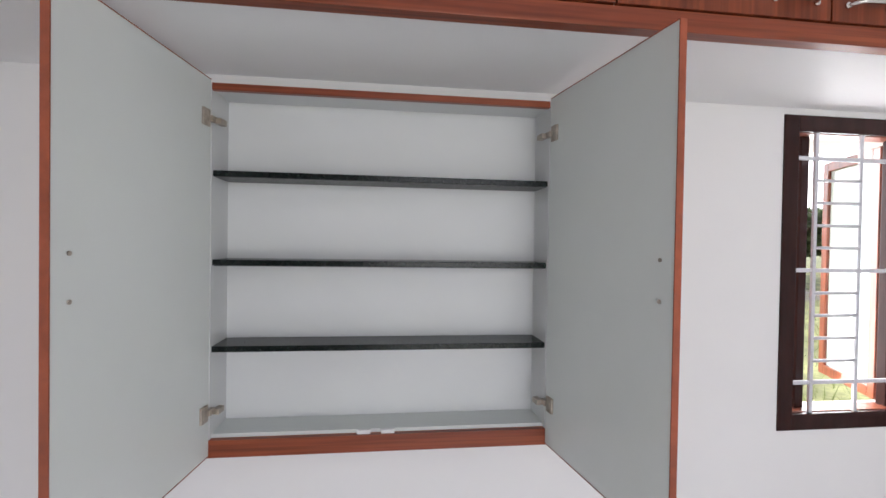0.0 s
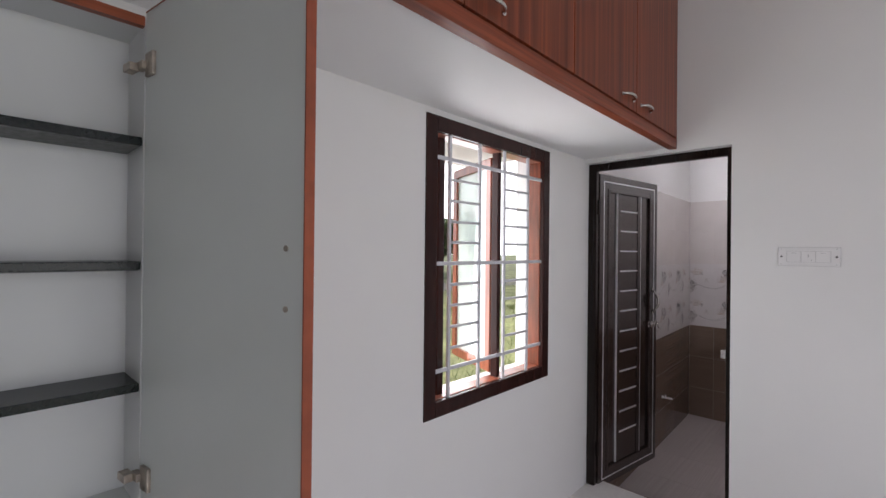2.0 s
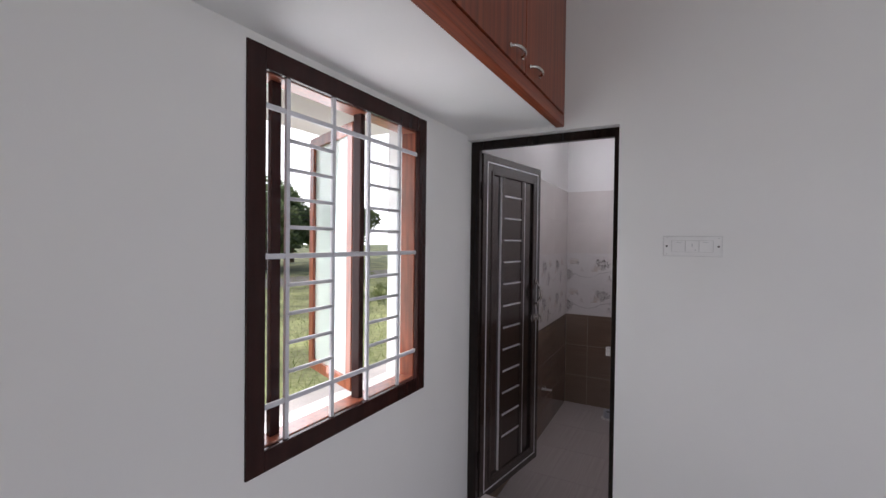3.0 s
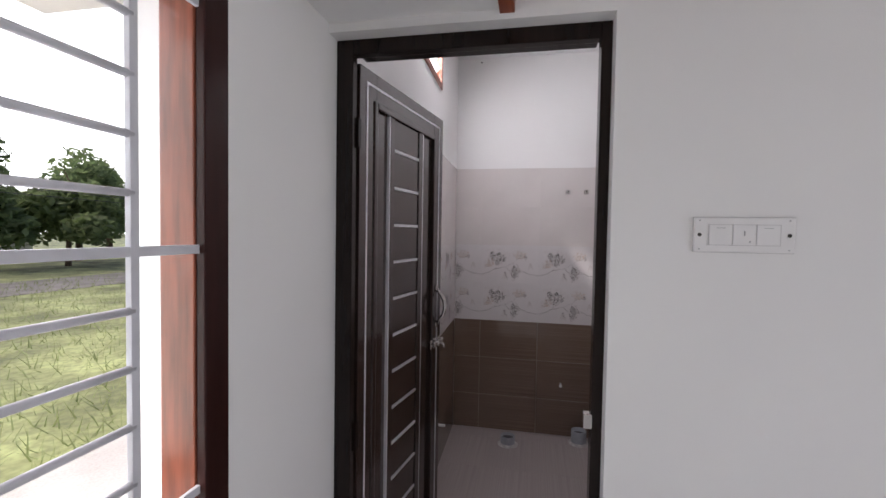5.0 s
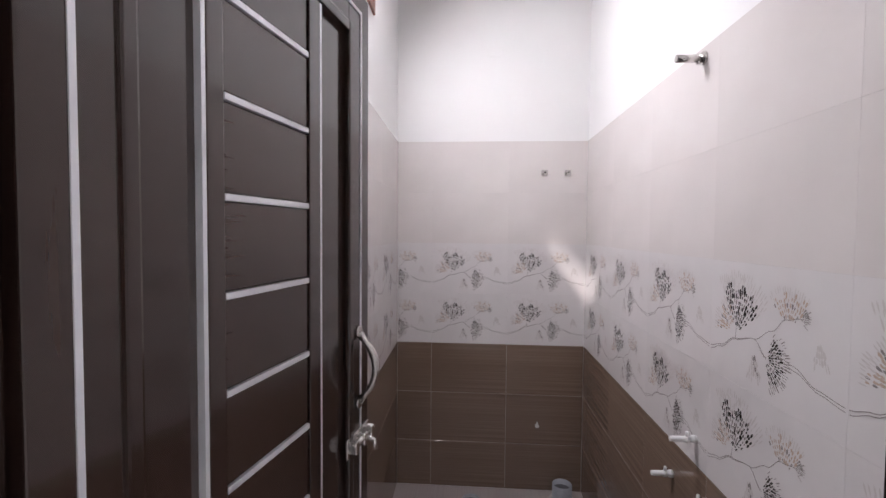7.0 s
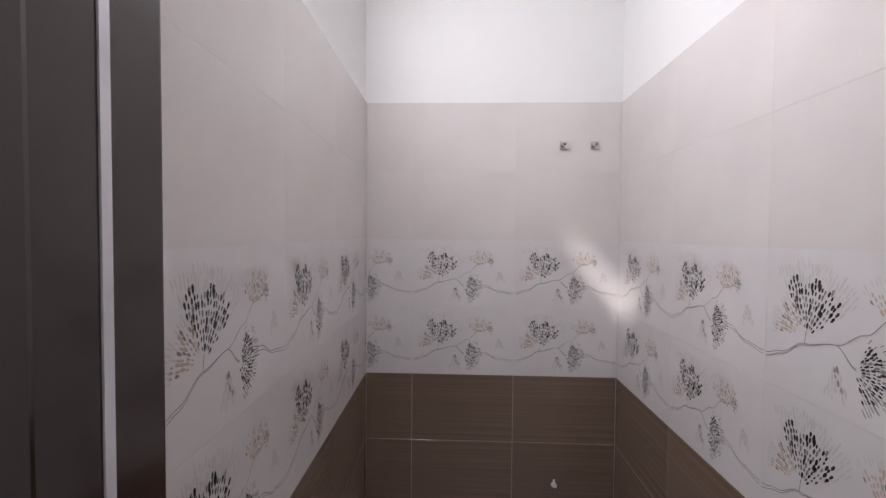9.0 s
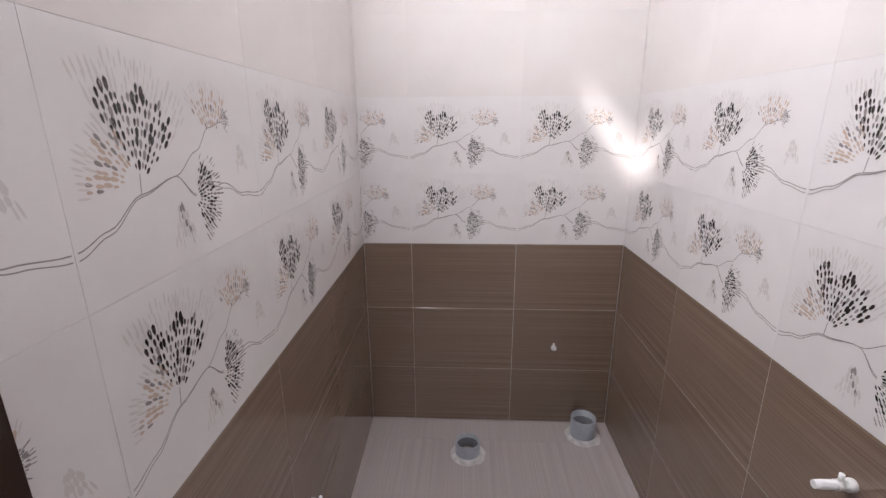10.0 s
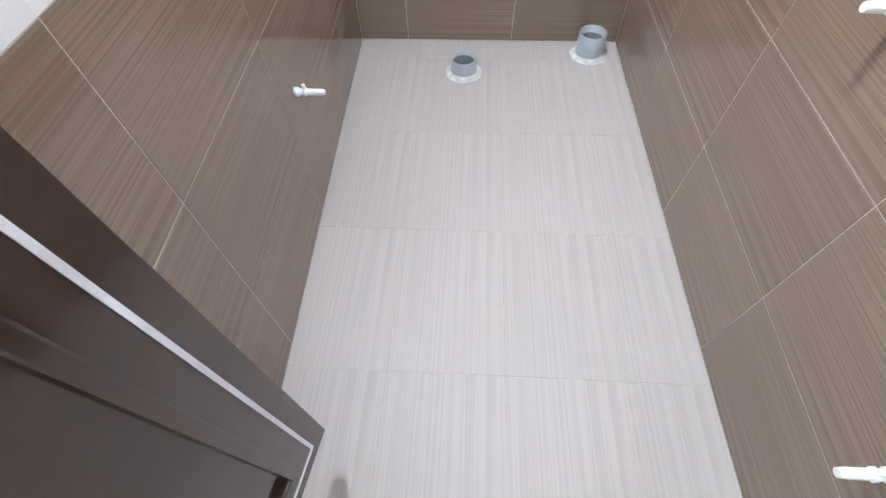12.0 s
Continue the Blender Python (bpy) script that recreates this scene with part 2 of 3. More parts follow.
def pipe(bm, x, y, z0, z1, r, wall, seg=28):
    """An open upright pipe with wall thickness."""
    prof = [(r, z0), (r, z1), (r - wall, z1), (r - wall, z0)]
    rings = [[bm.verts.new((x + q * math.cos(2 * math.pi * k / seg), y + q * math.sin(2 * math.pi * k / seg), z))
              for k in range(seg)] for q, z in prof]
    for q, w in zip(rings, rings[1:]):
        for k in range(seg):
            bm.faces.new((q[k], q[(k + 1) % seg], w[(k + 1) % seg], w[k])).smooth = True
    return bm


def mesh_of(name, bm, *mats):
    bmesh.ops.recalc_face_normals(bm, faces=bm.faces)
    me = bpy.data.meshes.new(name)
    bm.to_mesh(me)
    bm.free()
    for m in mats:
        me.materials.append(m)
    return me


def part(name, bm, mat, parent=None, label=""):
    mats = mat if isinstance(mat, (list, tuple)) else (mat,)
    ob = new(name, mesh_of(name, bm, *mats))
    ob.parent = parent
    return tagged(ob, label)


def setting(name, bm, mat, label, category):
    return tagged(part(name, bm, mat), label, category, kind="structure")


def thing(name, place, label, category, group=""):
    ob = new(name)
    ob.matrix_basis = place
    ob.empty_display_size = 0.05
    return tagged(ob, label, category, group)


# ---- plan ----
EW = 0.155                       # thickness of the wall with the bathroom door
NO, CZ = 0.21, 2.94              # outer face of the outside wall, ceiling height
RW, RS = -4.4, -4.0              # west and south walls of the bedroom
BN, BS, BB, BF = 0.077, -1.125, 2.636, -0.255   # bathroom: north, south, back wall, floor
WX0, WX1, WZ0, WZ1 = -1.388, -0.436, 0.774, 2.006  # window
CX0, CX1, CZ0, CZ1 = -3.457, -2.356, 0.85, 1.975    # wall cabinet opening
DY0, DY1, DT = -0.774, 0.0, 2.006                  # bathroom door frame
VX0, VX1, VZ0, VZ1 = 1.235, 1.86, 2.43, 2.88        # ventilator
TW, TH = 0.488, 0.3255                              # wall tile
TB, TT = 0.696, 1.998                               # top of the brown tiles, top of all tiles

# ---- bedroom shell ----
setting("floor", boxes((RW, EW - 0.003, RS, 0.0, -0.56, 0.0)), RFLOOR, "cream polished tile floor of the bedroom", "floor")
CD = 0.075
setting("wall_north", boxes(
    (RW, CX0 - 0.012, 0, NO, -0.56, CZ), (CX0 - 0.012, CX1 + 0.012, 0, NO, -0.56, CZ0 - 0.02), (CX0 - 0.012, CX1 + 0.012, 0, NO, CZ1 + 0.02, CZ),
    (CX0 - 0.012, CX1 + 0.012, CD, NO, CZ0 - 0.02, CZ1 + 0.02), (CX1 + 0.012, WX0, 0, NO, -0.56, CZ), (WX0, WX1, 0, NO, -0.56, WZ0),
    (WX0, WX1, 0, NO, WZ1, CZ), (WX1, EW, 0, NO, -0.56, CZ)), WALL, "white painted plaster wall with a window", "wall")
setting("wall_east", boxes(
    (0, EW, DY0 - 0.006, 0.0, DT, CZ), (0, EW, RS, DY0 - 0.006, -0.56, CZ)),
    WALL, "white painted plaster wall with the bathroom doorway", "wall")
setting("wall_west", boxes((RW - 0.15, RW, RS, NO, -0.56, CZ)), WALL, "plain white plaster wall", "wall")
# south wall is unseen; its opening is added for the area lamp behind
setting("wall_south", boxes((RW, -3.0, RS - 0.15, RS, -0.56, CZ), (-1.2, EW, RS - 0.15, RS, -0.56, CZ),
                            (-3.0, -1.2, RS - 0.15, RS, 2.4, CZ)), WALL, "plain white plaster wall with an opening", "wall")
setting("ceiling", boxes((RW - 0.15, EW, RS - 0.15, NO, CZ, CZ + 0.12)), CEIL, "plain white ceiling", "ceiling")

# ---- bathroom shell ----
# its north wall runs a little out of square
NORTH = Matrix.Translation((BB, BN, 0)) @ pose(0, 0, 0, 0, 0, 1.5) @ Matrix.Translation((-BB, -BN, 0))
setting("bathroom_floor", boxes((EW, BB, BS, BN, -0.56, BF - 0.0012)), GROUT, "beige striped floor tiles", "floor")
setting("bathroom_wall_north", boxes(
    (EW, VX0, BN + 0.006, 0.30, -0.56, CZ), (VX1, BB + 0.15, BN + 0.006, 0.30, -0.56, CZ),
    (VX0, VX1, BN + 0.006, 0.30, -0.56, VZ0), (VX0, VX1, BN + 0.006, 0.30, VZ1, CZ)), WALL,
    "bathroom wall, white paint above patterned tiles", "wall")
bpy.data.objects["bathroom_wall_north"].matrix_basis = NORTH
setting("bathroom_wall_south", boxes((EW, BB + 0.15, BS - 0.15, BS - 0.006, -0.56, CZ)), WALL,
        "bathroom wall, white paint above patterned tiles", "wall")
setting("bathroom_wall_back", boxes((BB + 0.006, BB + 0.15, BS - 0.006, BN + 0.006, -0.56, CZ)), WALL,
        "bathroom wall, white paint above patterned tiles", "wall")
setting("bathroom_ceiling", boxes((EW + 0.001, BB + 0.15, BS - 0.15, 0.30, CZ, CZ + 0.12)), CEIL, "plain white bathroom ceiling", "ceiling")
setting("door_sill", boxes((EW - 0.002, EW + 0.004, DY0, DY1, BF, 0.0)), TILEB, "brown riser under the doorway", "trim")


# ---- wall cabinet with open doors ----
def wall_cabinet():
    t = thing("wall_cabinet", pose(0, 0, 0), "recessed wall cabinet, both grey laminate doors open, black stone shelves", "cabinet")
    fy = -0.078
    part("back_panel", boxes((CX0, CX1, CD - 0.004, CD, CZ0, CZ1 - 0.012)), CABIN, t)
    part("side_panel", boxes((CX0 - 0.012, CX0, fy + 0.002, CD, CZ0, CZ1)), CABIN, t)
    part("side_panel", boxes((CX1, CX1 + 0.012, fy + 0.002, CD, CZ0, CZ1)), CABIN, t)
    part("top_panel", boxes((CX0, CX1, fy + 0.022, CD - 0.005, CZ1 - 0.012, CZ1)), CABIN, t)
    part("bottom_board", boxes((CX0, CX1, fy + 0.02, CD - 0.004, CZ0, CZ0 + 0.012)), LAMI, t)
    part("bottom_rail", boxes((CX0 - 0.045, CX1 + 0.045, fy - 0.002, 0.0, CZ0 - 0.056, CZ0), bevel=0.0015), WOODH, t, "red-brown wooden rail")
    part("top_rail", boxes((CX0, CX1, fy, fy + 0.02, CZ1 - 0.018, CZ1 + 0.004), bevel=0.001), WOODH, t, "red-brown wooden rail")
    for z in (1.697, 1.414, 1.137):
        sh = part("shelf", boxes((CX0 + 0.001, CX1 - 0.001, fy + 0.010, CD - 0.006, z - 0.0095, z + 0.0095), bevel=0.002), GRAN, t, "black granite shelf")
        part("underside", boxes((CX0 + 0.004, CX1 - 0.004, fy + 0.018, CD - 0.012, z - 0.0115, z - 0.0090)), GRANU, sh)
    for x in (-2.975, -2.895):
        part("magnet_catch", boxes((x - 0.022, x + 0.022, fy + 0.006, fy + 0.020, CZ0 + 0.0, CZ0 + 0.012), (x - 0.016, x - 0.004, fy + 0.003, fy + 0.008, CZ0 + 0.002, CZ0 + 0.010),
                                   (x + 0.004, x + 0.016, fy + 0.003, fy + 0.008, CZ0 + 0.002, CZ0 + 0.010)), PLAST, t, "white magnetic catch")
    # doors, hinged at the sides and swung a little past a right angle
    for s, hx, ang in ((1, CX1, 8.1), (-1, CX0, 7.0)):
        w, h0, h1 = 0.572, CZ0 - 0.05, 1.988
        m = pose(hx, fy - 0.003, 0, 0, 0, s * ang) @ Matrix.Diagonal((s, 1, 1, 1))

        def put(name, bm, mat, parent, label="", m=m):
            bm.transform(m)
            return part(name, bm, mat, parent, label)
        d = put("door", boxes((0.0015, 0.0165, -w + 0.002, 0, h0 + 0.002, h1 - 0.002)), LAMI, t, "open door with pale grey laminate lining")
        put("edge_band", boxes((0, 0.018, -w - 0.001, -w + 0.0021, h0, h1), (0, 0.018, -w, 0, h1 - 0.0021, h1), (0, 0.018, -w, 0, h0, h0 + 0.0021)), WOODE, d, "red-brown edge band")
        put("outer_face", boxes((0.0164, 0.0185, -w, 0, h0, h1)), WOODV, d, "red-brown wood veneer")
        for z in (1.862, 0.945):
            bm = boxes((-0.006, 0.002, -0.052, -0.014, z - 0.026, z + 0.026), bevel=0.002)
            box(bm, -0.014, 0.0, -0.020, 0.012, z - 0.009, z + 0.009, 0, 0.002)
            box(bm, -0.030, -0.010, 0.002, 0.040, z - 0.012, z + 0.006, 0, 0.002)
            tube(bm, [(-0.007, -0.033, z - 0.020), (-0.001, -0.033, z - 0.020)], 0.005, 8)
            put("hinge", bm, RUSTY, d, "steel cup hinge")
        for z in (1.456, 1.360):
            bm = tube(bmesh.new(), [(-0.0012, -w + 0.045, z), (0.002, -w + 0.045, z)], 0.005, 12)
            put("screw", bm, RUSTY, d)
    return t


wall_cabinet()


# ---- loft with wooden doors over the wall ----
LZ, LY = 2.032, -0.522


def loft():
    t = thing("loft_cupboard", pose(0, 0, 0), "loft cupboard with red-brown wooden doors over the window wall", "cupboard")
    part("slab", boxes((RW, -0.001, LY + 0.03, 0, LZ, LZ + 0.06)), LOFTW, t, "white painted loft underside")
    part("bottom_rail", boxes((RW, -0.001, LY - 0.004, LY + 0.036, LZ - 0.012, LZ + 0.040), bevel=0.002), WOODH, t, "red-brown wooden rail")
    part("top_rail", boxes((RW, -0.001, LY - 0.004, LY + 0.030, CZ - 0.06, CZ)), WOODH, t)
    pair, gap = 1.170, 0.0025
    x1 = -0.022
    part("stile", boxes((-0.022, -0.001, LY - 0.002, LY + 0.02, LZ + 0.04, CZ - 0.06)), WOODV, t)
    k = 0
    while x1 > RW + 0.1:
        for side in (0, 1):
            a, b = x1 - (side + 1) * pair / 2, x1 - side * pair / 2
            a = max(a, RW)
            d = part("door", boxes((a + gap, b - gap, LY - 0.010, LY + 0.008, LZ + 0.043, CZ - 0.063), bevel=0.0012), WOODV, t, "door with dark vertical grain")
            c = x1 - pair / 2 + (0.105 if side == 0 else -0.105)
            z = LZ + 0.085
            pts = [(c + 0.060 * q, LY - 0.010 - 0.026 * (1 - q ** 4), z + 0.003 * (1 - q * q)) for q in [i / 8 - 1 for i in range(17)]]
            bm = tube(bmesh.new(), pts, [0.0045 + 0.0025 * (1 - abs(i / 8 - 1)) for i in range(17)], 8)
            for e in (-0.060, 0.060):
                tube(bm, [(c + e, LY - 0.0095, z), (c + e, LY - 0.016, z)], 0.0075, 10)
            part("handle", bm, CHROME, d, "arched steel handle")
        x1 -= pair
    return t


loft()


# ---- window with grill and open sashes ----
def frame_bars(x0, x1, z0, z1, w, y0, y1, bevel=0.003):
    """The four bars of a rectangular frame, butted end to end."""
    return [boxes((x0, x0 + w, y0, y1, z0, z1), bevel=bevel), boxes((x1 - w, x1, y0, y1, z0, z1), bevel=bevel),
            boxes((x0 + w, x1 - w, y0, y1, z1 - w, z1), bevel=bevel), boxes((x0 + w, x1 - w, y0, y1, z0, z0 + w), bevel=bevel)]


def bedroom_window():
    t = tagged(thing("window_1", pose(0, 0, 0), "dark brown wooden window with silver grill, sashes open outward", "window"), kind="structure")
    w = 0.064
    for n, bm in zip(("jamb", "jamb", "head", "sill"), frame_bars(WX0, WX1, WZ0, WZ1, w, -0.006, 0.014)):
        part(n, bm, WFRAME, t)
    # rebated outer part of the frame, its redder colour standing for daylight on it
    for n, bm in zip(("stop", "stop", "stop", "stop"), frame_bars(WX0, WX1, WZ0, WZ1, 0.067, 0.0145, 0.088)):
        part(n, bm, WSASH, t)
    part("mullion", boxes((-0.855, -0.829, 0.036, 0.074, WZ0 + w, WZ1 - w), bevel=0.003), WFRAME, t)
    part("post", boxes((-1.258, -1.222, 0.050, 0.070, WZ0 + w, WZ1 - w), bevel=0.003), WFRAME, t)
    gy = 0.010
    for z in (1.842, 1.402, 0.958):
        part("grill_bar", boxes((WX0 + w - 0.004, WX1 - w + 0.004, gy - 0.004, gy + 0.004, z - 0.008, z + 0.008), bevel=0.0015), GRILL, t)
    for x in (-1.234, -1.033, -0.841, -0.634):
        part("grill_bar", boxes((x - 0.0075, x + 0.0075, gy - 0.0055, gy + 0.0055, WZ0 + w - 0.004, WZ1 - w + 0.004), bevel=0.0015), GRILL, t)
    for a, b in ((-1.234, -1.033), (-0.841, -0.634)):
        for z in (1.757, 1.668, 1.579, 1.491, 1.312, 1.223, 1.133, 1.043):
            part("grill_rung", tube(bmesh.new(), [(a, gy, z), (b, gy, z)], 0.0065, 8), GRILL, t)
    # sashes on hinges that let them stand off from the frame
    for (hx, hy), ang, sw in (((-1.335, 0.115), 98, 0.40), ((-0.785, 0.120), 67, 0.45)):
        m = pose(hx, hy, 0, 0, 0, ang)
        s = new("sash")
        s.parent = t
        s.matrix_basis = m
        for n, bm in zip(("stile", "stile", "rail", "rail"), frame_bars(0, sw, 0.835, 1.935, 0.048, -0.016, 0.016)):
            part(n, bm, WSASH, s)
        pane = part("pane", boxes((0.046, sw - 0.046, -0.003, 0.003, 0.88, 1.89)), GLASSC, s, "frosted glass")
        pane.visible_shadow = False
    return t


bedroom_window()
setting("window_ledge", boxes((WX0 - 0.15, WX1 + 0.15, NO, NO + 0.10, WZ0 - 0.06, WZ0 - 0.01)), EXTW, "white outer window ledge", "ledge")
setting("sunshade", boxes((WX0 - 0.35, WX1 + 0.3, NO, NO + 0.62, 2.06, 2.13), bevel=0.004), EXTW, "white concrete sunshade over the window", "sunshade")


# ---- bathroom door ----
def bathroom_door():
    t = tagged(thing("door_1", pose(0, 0, 0), "near-black wooden bathroom door with silver inlay strips, standing open", "door"), kind="structure")
    fw, hw, fx = 0.052, 0.044, 0.052
    part("frame_jamb", boxes((fx, 0.086, DY1 - fw, DY1, 0, DT), (0.0861, EW + 0.004, DY1 - 0.020, DY1, 0, DT), bevel=0.003), DFRAME, t)
    part("frame_jamb", boxes((fx, 0.105, DY0 - 0.006, DY0 + 0.022, 0, DT), (0.1051, EW + 0.004, DY0 - 0.006, DY0 - 0.002, 0, DT), bevel=0.003), DFRAME, t)
    part("frame_head", boxes((fx, 0.086, DY0 + 0.022, DY1 - fw, DT - hw, DT), (0.0861, EW + 0.004, DY0 + 0.022, DY1 - fw, DT - hw + 0.016, DT), bevel=0.003), DFRAME, t)
    # strike on the far jamb
    part("strike_box", boxes((0.040, 0.068, DY0 + 0.021, DY0 + 0.044, 0.915, 0.955), bevel=0.003), CHROME, t, "steel bolt keeper")
    # leaf: u runs from the free edge to the hinges, the seen face looks to -y
    W, z0, z1 = 0.722, -0.03, 1.952
    m = pose(0.807, -0.1708, 0, 0, 0, 180 - 9.0) @ Matrix.Diagonal((1, -1, 1, 1))
    leaf = new("leaf")
    leaf.parent = t
    leaf.matrix_basis = m
    T = 0.032
    part("core", boxes((0.10, W - 0.10, 0.010, T, z0 + 0.10, z1 - 0.10)), WENGE, leaf)
    b = 0.105
    for n, bm in (("stile", boxes((0, b, 0, T, z0, z1), bevel=0.002)), ("stile", boxes((W - b, W, 0, T, z0, z1), bevel=0.002)),
                  ("rail", boxes((b, W - b, 0, T, z1 - b, z1), bevel=0.002)), ("rail", boxes((b, W - b, 0, T, z0, z0 + b), bevel=0.002))):
        part(n, bm, WENGE, leaf)
    i0 = 0.041
    for n, bm in zip(("inlay",) * 4, frame_bars(i0, W - i0, z0 + i0, z1 - i0, 0.007, -0.0018, 0.004, 0.0)):
        part(n, bm, INLAY, leaf, "silver inlay line")
    j = 0.088
    for n, bm in zip(("moulding",) * 4, frame_bars(j, W - j, z0 + j, z1 - j, 0.022, -0.005, 0.009, 0.004)):
        part(n, bm, WENGE, leaf)
    for a, c in ((0.232, 0.270), (0.486, 0.517)):
        part("upright", boxes((a, c, -0.002, 0.0098, z0 + 0.112, z1 - 0.112), bevel=0.002), WENGE, leaf)
    for x in (0.228, 0.521):
        part("inlay", boxes((x - 0.0035, x + 0.0035, -0.001, 0.0098, z0 + 0.112, z1 - 0.112)), INLAY, leaf, "silver inlay line")
    zs = [1.730 - 0.1328 * k for k in range(12)]
    tops = [z1 - 0.112] + [z - 0.005 for z in zs]
    bots = [z + 0.005 for z in zs] + [z0 + 0.112]
    for z in zs:
        part("inlay_strip", boxes((0.272, 0.484, -0.0015, 0.0098, z - 0.0048, z + 0.0048), bevel=0.0012), INLAY, leaf, "silver strip")
    for a, c in zip(tops, bots):
        part("slat", boxes((0.272, 0.484, 0.002, 0.0098, c + 0.001, a - 0.001), bevel=0.002), WENGH, leaf)
    # pull handle and sliding bolt near the free edge
    zc = 1.11
    pts = [(0.058, -0.004, zc - 0.078)] + [(0.058, -0.004 - 0.040 * math.sin(math.pi * q) ** 0.7, zc - 0.07 + 0.14 * q) for q in [k / 12 for k in range(1, 12)]] + [(0.058, -0.004, zc + 0.078)]
    bm = tube(bmesh.new(), pts, [0.010, 0.0065] + [0.0075 + 0.002 * math.sin(math.pi * k / 10) for k in range(9)] + [0.0065, 0.010, 0.010][:2], 10)
    for z in (zc - 0.082, zc + 0.082):
        tube(bm, [(0.058, 0.001, z), (0.058, -0.006, z)], 0.013, 14)
    part("pull_handle", bm, CHROME, leaf, "curved steel pull handle")
    zb = 0.945
    bm = boxes((0.004, 0.120, -0.004, 0.001, zb - 0.022, zb + 0.022), bevel=0.0015)
    tube(bm, [(0.003, -0.013, zb + 0.004), (0.118, -0.013, zb + 0.004)], 0.008, 12)
    for x in (0.018, 0.060, 0.104):
        box(bm, x - 0.008, x + 0.008, -0.022, -0.002, zb - 0.012, zb + 0.016, 0, 0.003)
    tube(bm, [(0.045, -0.012, zb), (0.045, -0.034, zb - 0.006), (0.045, -0.040, zb - 0.026)], 0.0055, 10)
    part("sliding_bolt", bm, CHROME, leaf, "steel sliding bolt")
    for z in (0.22, 0.80, 1.74):
        part("hinge", boxes((W - 0.004, W + 0.014, -0.004, 0.010, z - 0.045, z + 0.045), bevel=0.002), DFRAME, leaf, "dark butt hinge")
    return t


bathroom_door()


# ---- switch board ----
def switch_board():
    t = thing("switch_board", pose(0, 0, 0), "white plastic switch plate with dark side screws on the wall", "switch")
    y0, y1, z0, z1 = -1.192, -0.973, 1.403, 1.487
    # added thin sheet, its grey edge standing for the plate's shadow line
    part("gasket", boxes((-0.003, 0, y0 - 0.0016, y1 + 0.0016, z0 - 0.0016, z1 + 0.0016)), GREYL, t, "thin grey line for the shadow round the plate")
    part("plate", boxes((-0.008, 0, y0, y1, z0, z1), bevel=0.003), PLAST, t)
    part("rim", boxes((-0.0095, -0.0079, y0 + 0.028, y1 - 0.028, z0 + 0.014, z1 - 0.014), bevel=0.0006), PLAST, t)
    # same grey round the modules, again shade put into colour
    part("seam", boxes((-0.0100, -0.0094, y0 + 0.0305, y1 - 0.0305, z0 + 0.0165, z1 - 0.0165)), GREYL, t)
    w = (y1 - y0 - 0.064) / 3
    for k in range(3):
        a = y0 + 0.032 + k * w
        m = part("module", boxes((-0.0125, -0.0094, a + 0.0012, a + w - 0.0012, z0 + 0.018, z1 - 0.018), bevel=0.0012), PLAST, t)
        if k == 1:
            part("mark", boxes((-0.0132, -0.0124, a + w / 2 - 0.0015, a + w / 2 + 0.0015, z0 + 0.040, z0 + 0.052)), GREYP, m)
            part("mark", boxes((-0.0132, -0.0124, a + 0.012, a + 0.016, z0 + 0.024, z0 + 0.028)), GREYP, m)
        else:
            part("mark", boxes((-0.0132, -0.0124, a + w / 2 - 0.010, a + w / 2 + 0.010, z1 - 0.026, z1 - 0.0245)), GREYP, m)
    for y in (y0 + 0.012, y1 - 0.012):
        part("screw", tube(bmesh.new(), [(-0.0075, y, (z0 + z1) / 2), (-0.0096, y, (z0 + z1) / 2)], 0.0045, 12), DARKP, t, "dark screw")
        for z in (z0 + 0.007, z1 - 0.007):
            part("cap", tube(bmesh.new(), [(-0.0075, y, z), (-0.009, y, z)], 0.002, 8), GREYP, t)
    return t


switch_board()


# ---- bathroom ventilator ----
def ventilator():
    t = tagged(thing("window_2", NORTH, "small high bathroom window with brown frame and slanted glass louvres", "window"), kind="structure")
    for n, bm in zip(("jamb", "jamb", "head", "sill"), frame_bars(VX0, VX1, VZ0, VZ1, 0.042, BN - 0.004, BN + 0.085)):
        part(n, bm, WSASH, t)
    for k in range(4):
        z = VZ0 + 0.095 + k * 0.088
        bm = boxes((VX0 + 0.044, VX1 - 0.044, -0.0025, 0.0025, -0.052, 0.052))
        bm.transform(pose(0, BN + 0.045, z, 38))
        p = part("louvre", bm, GLASSC, t, "slanted glass louvre")
        p.visible_shadow = False
    return t


ventilator()


# ---- pipes, taps and plugs in the bathroom ----
def drain_pipe(x, y, h, r, label):
    t = thing("drain_pipe", pose(x, y, BF), label, "pipe", "open drain pipes in the bathroom floor")
    part("pipe", pipe(bmesh.new(), 0, 0, -0.02, h, r, 0.005), PVC, t)
    # extra inner tube, the bore's shade put into its darker grey
    part("inside", pipe(bmesh.new(), 0, 0, -0.02, h * 0.7, r - 0.007, 0.004), PVCD, t, "shaded inside of the pipe")
    bm = bmesh.new()
    n = 40
    ring = [[bm.verts.new((q * math.cos(a), q * math.sin(a), z)) for a in [2 * math.pi * k / n for k in range(n)]
             for q in [rr * (1 + 0.10 * noise.noise((math.cos(a) * 2, math.sin(a) * 2, x)))]] for rr, z in ((r - 0.003, 0.012), (r + 0.010, 0.010), (r + 0.024, 0.0))]
    for q, w in zip(ring, ring[1:]):
        for k in range(n):
            bm.faces.new((q[k], q[(k + 1) % n], w[(k + 1) % n], w[k])).smooth = True
    part("cement_collar", bm, MORTAR, t, "pale cement collar")
    return t


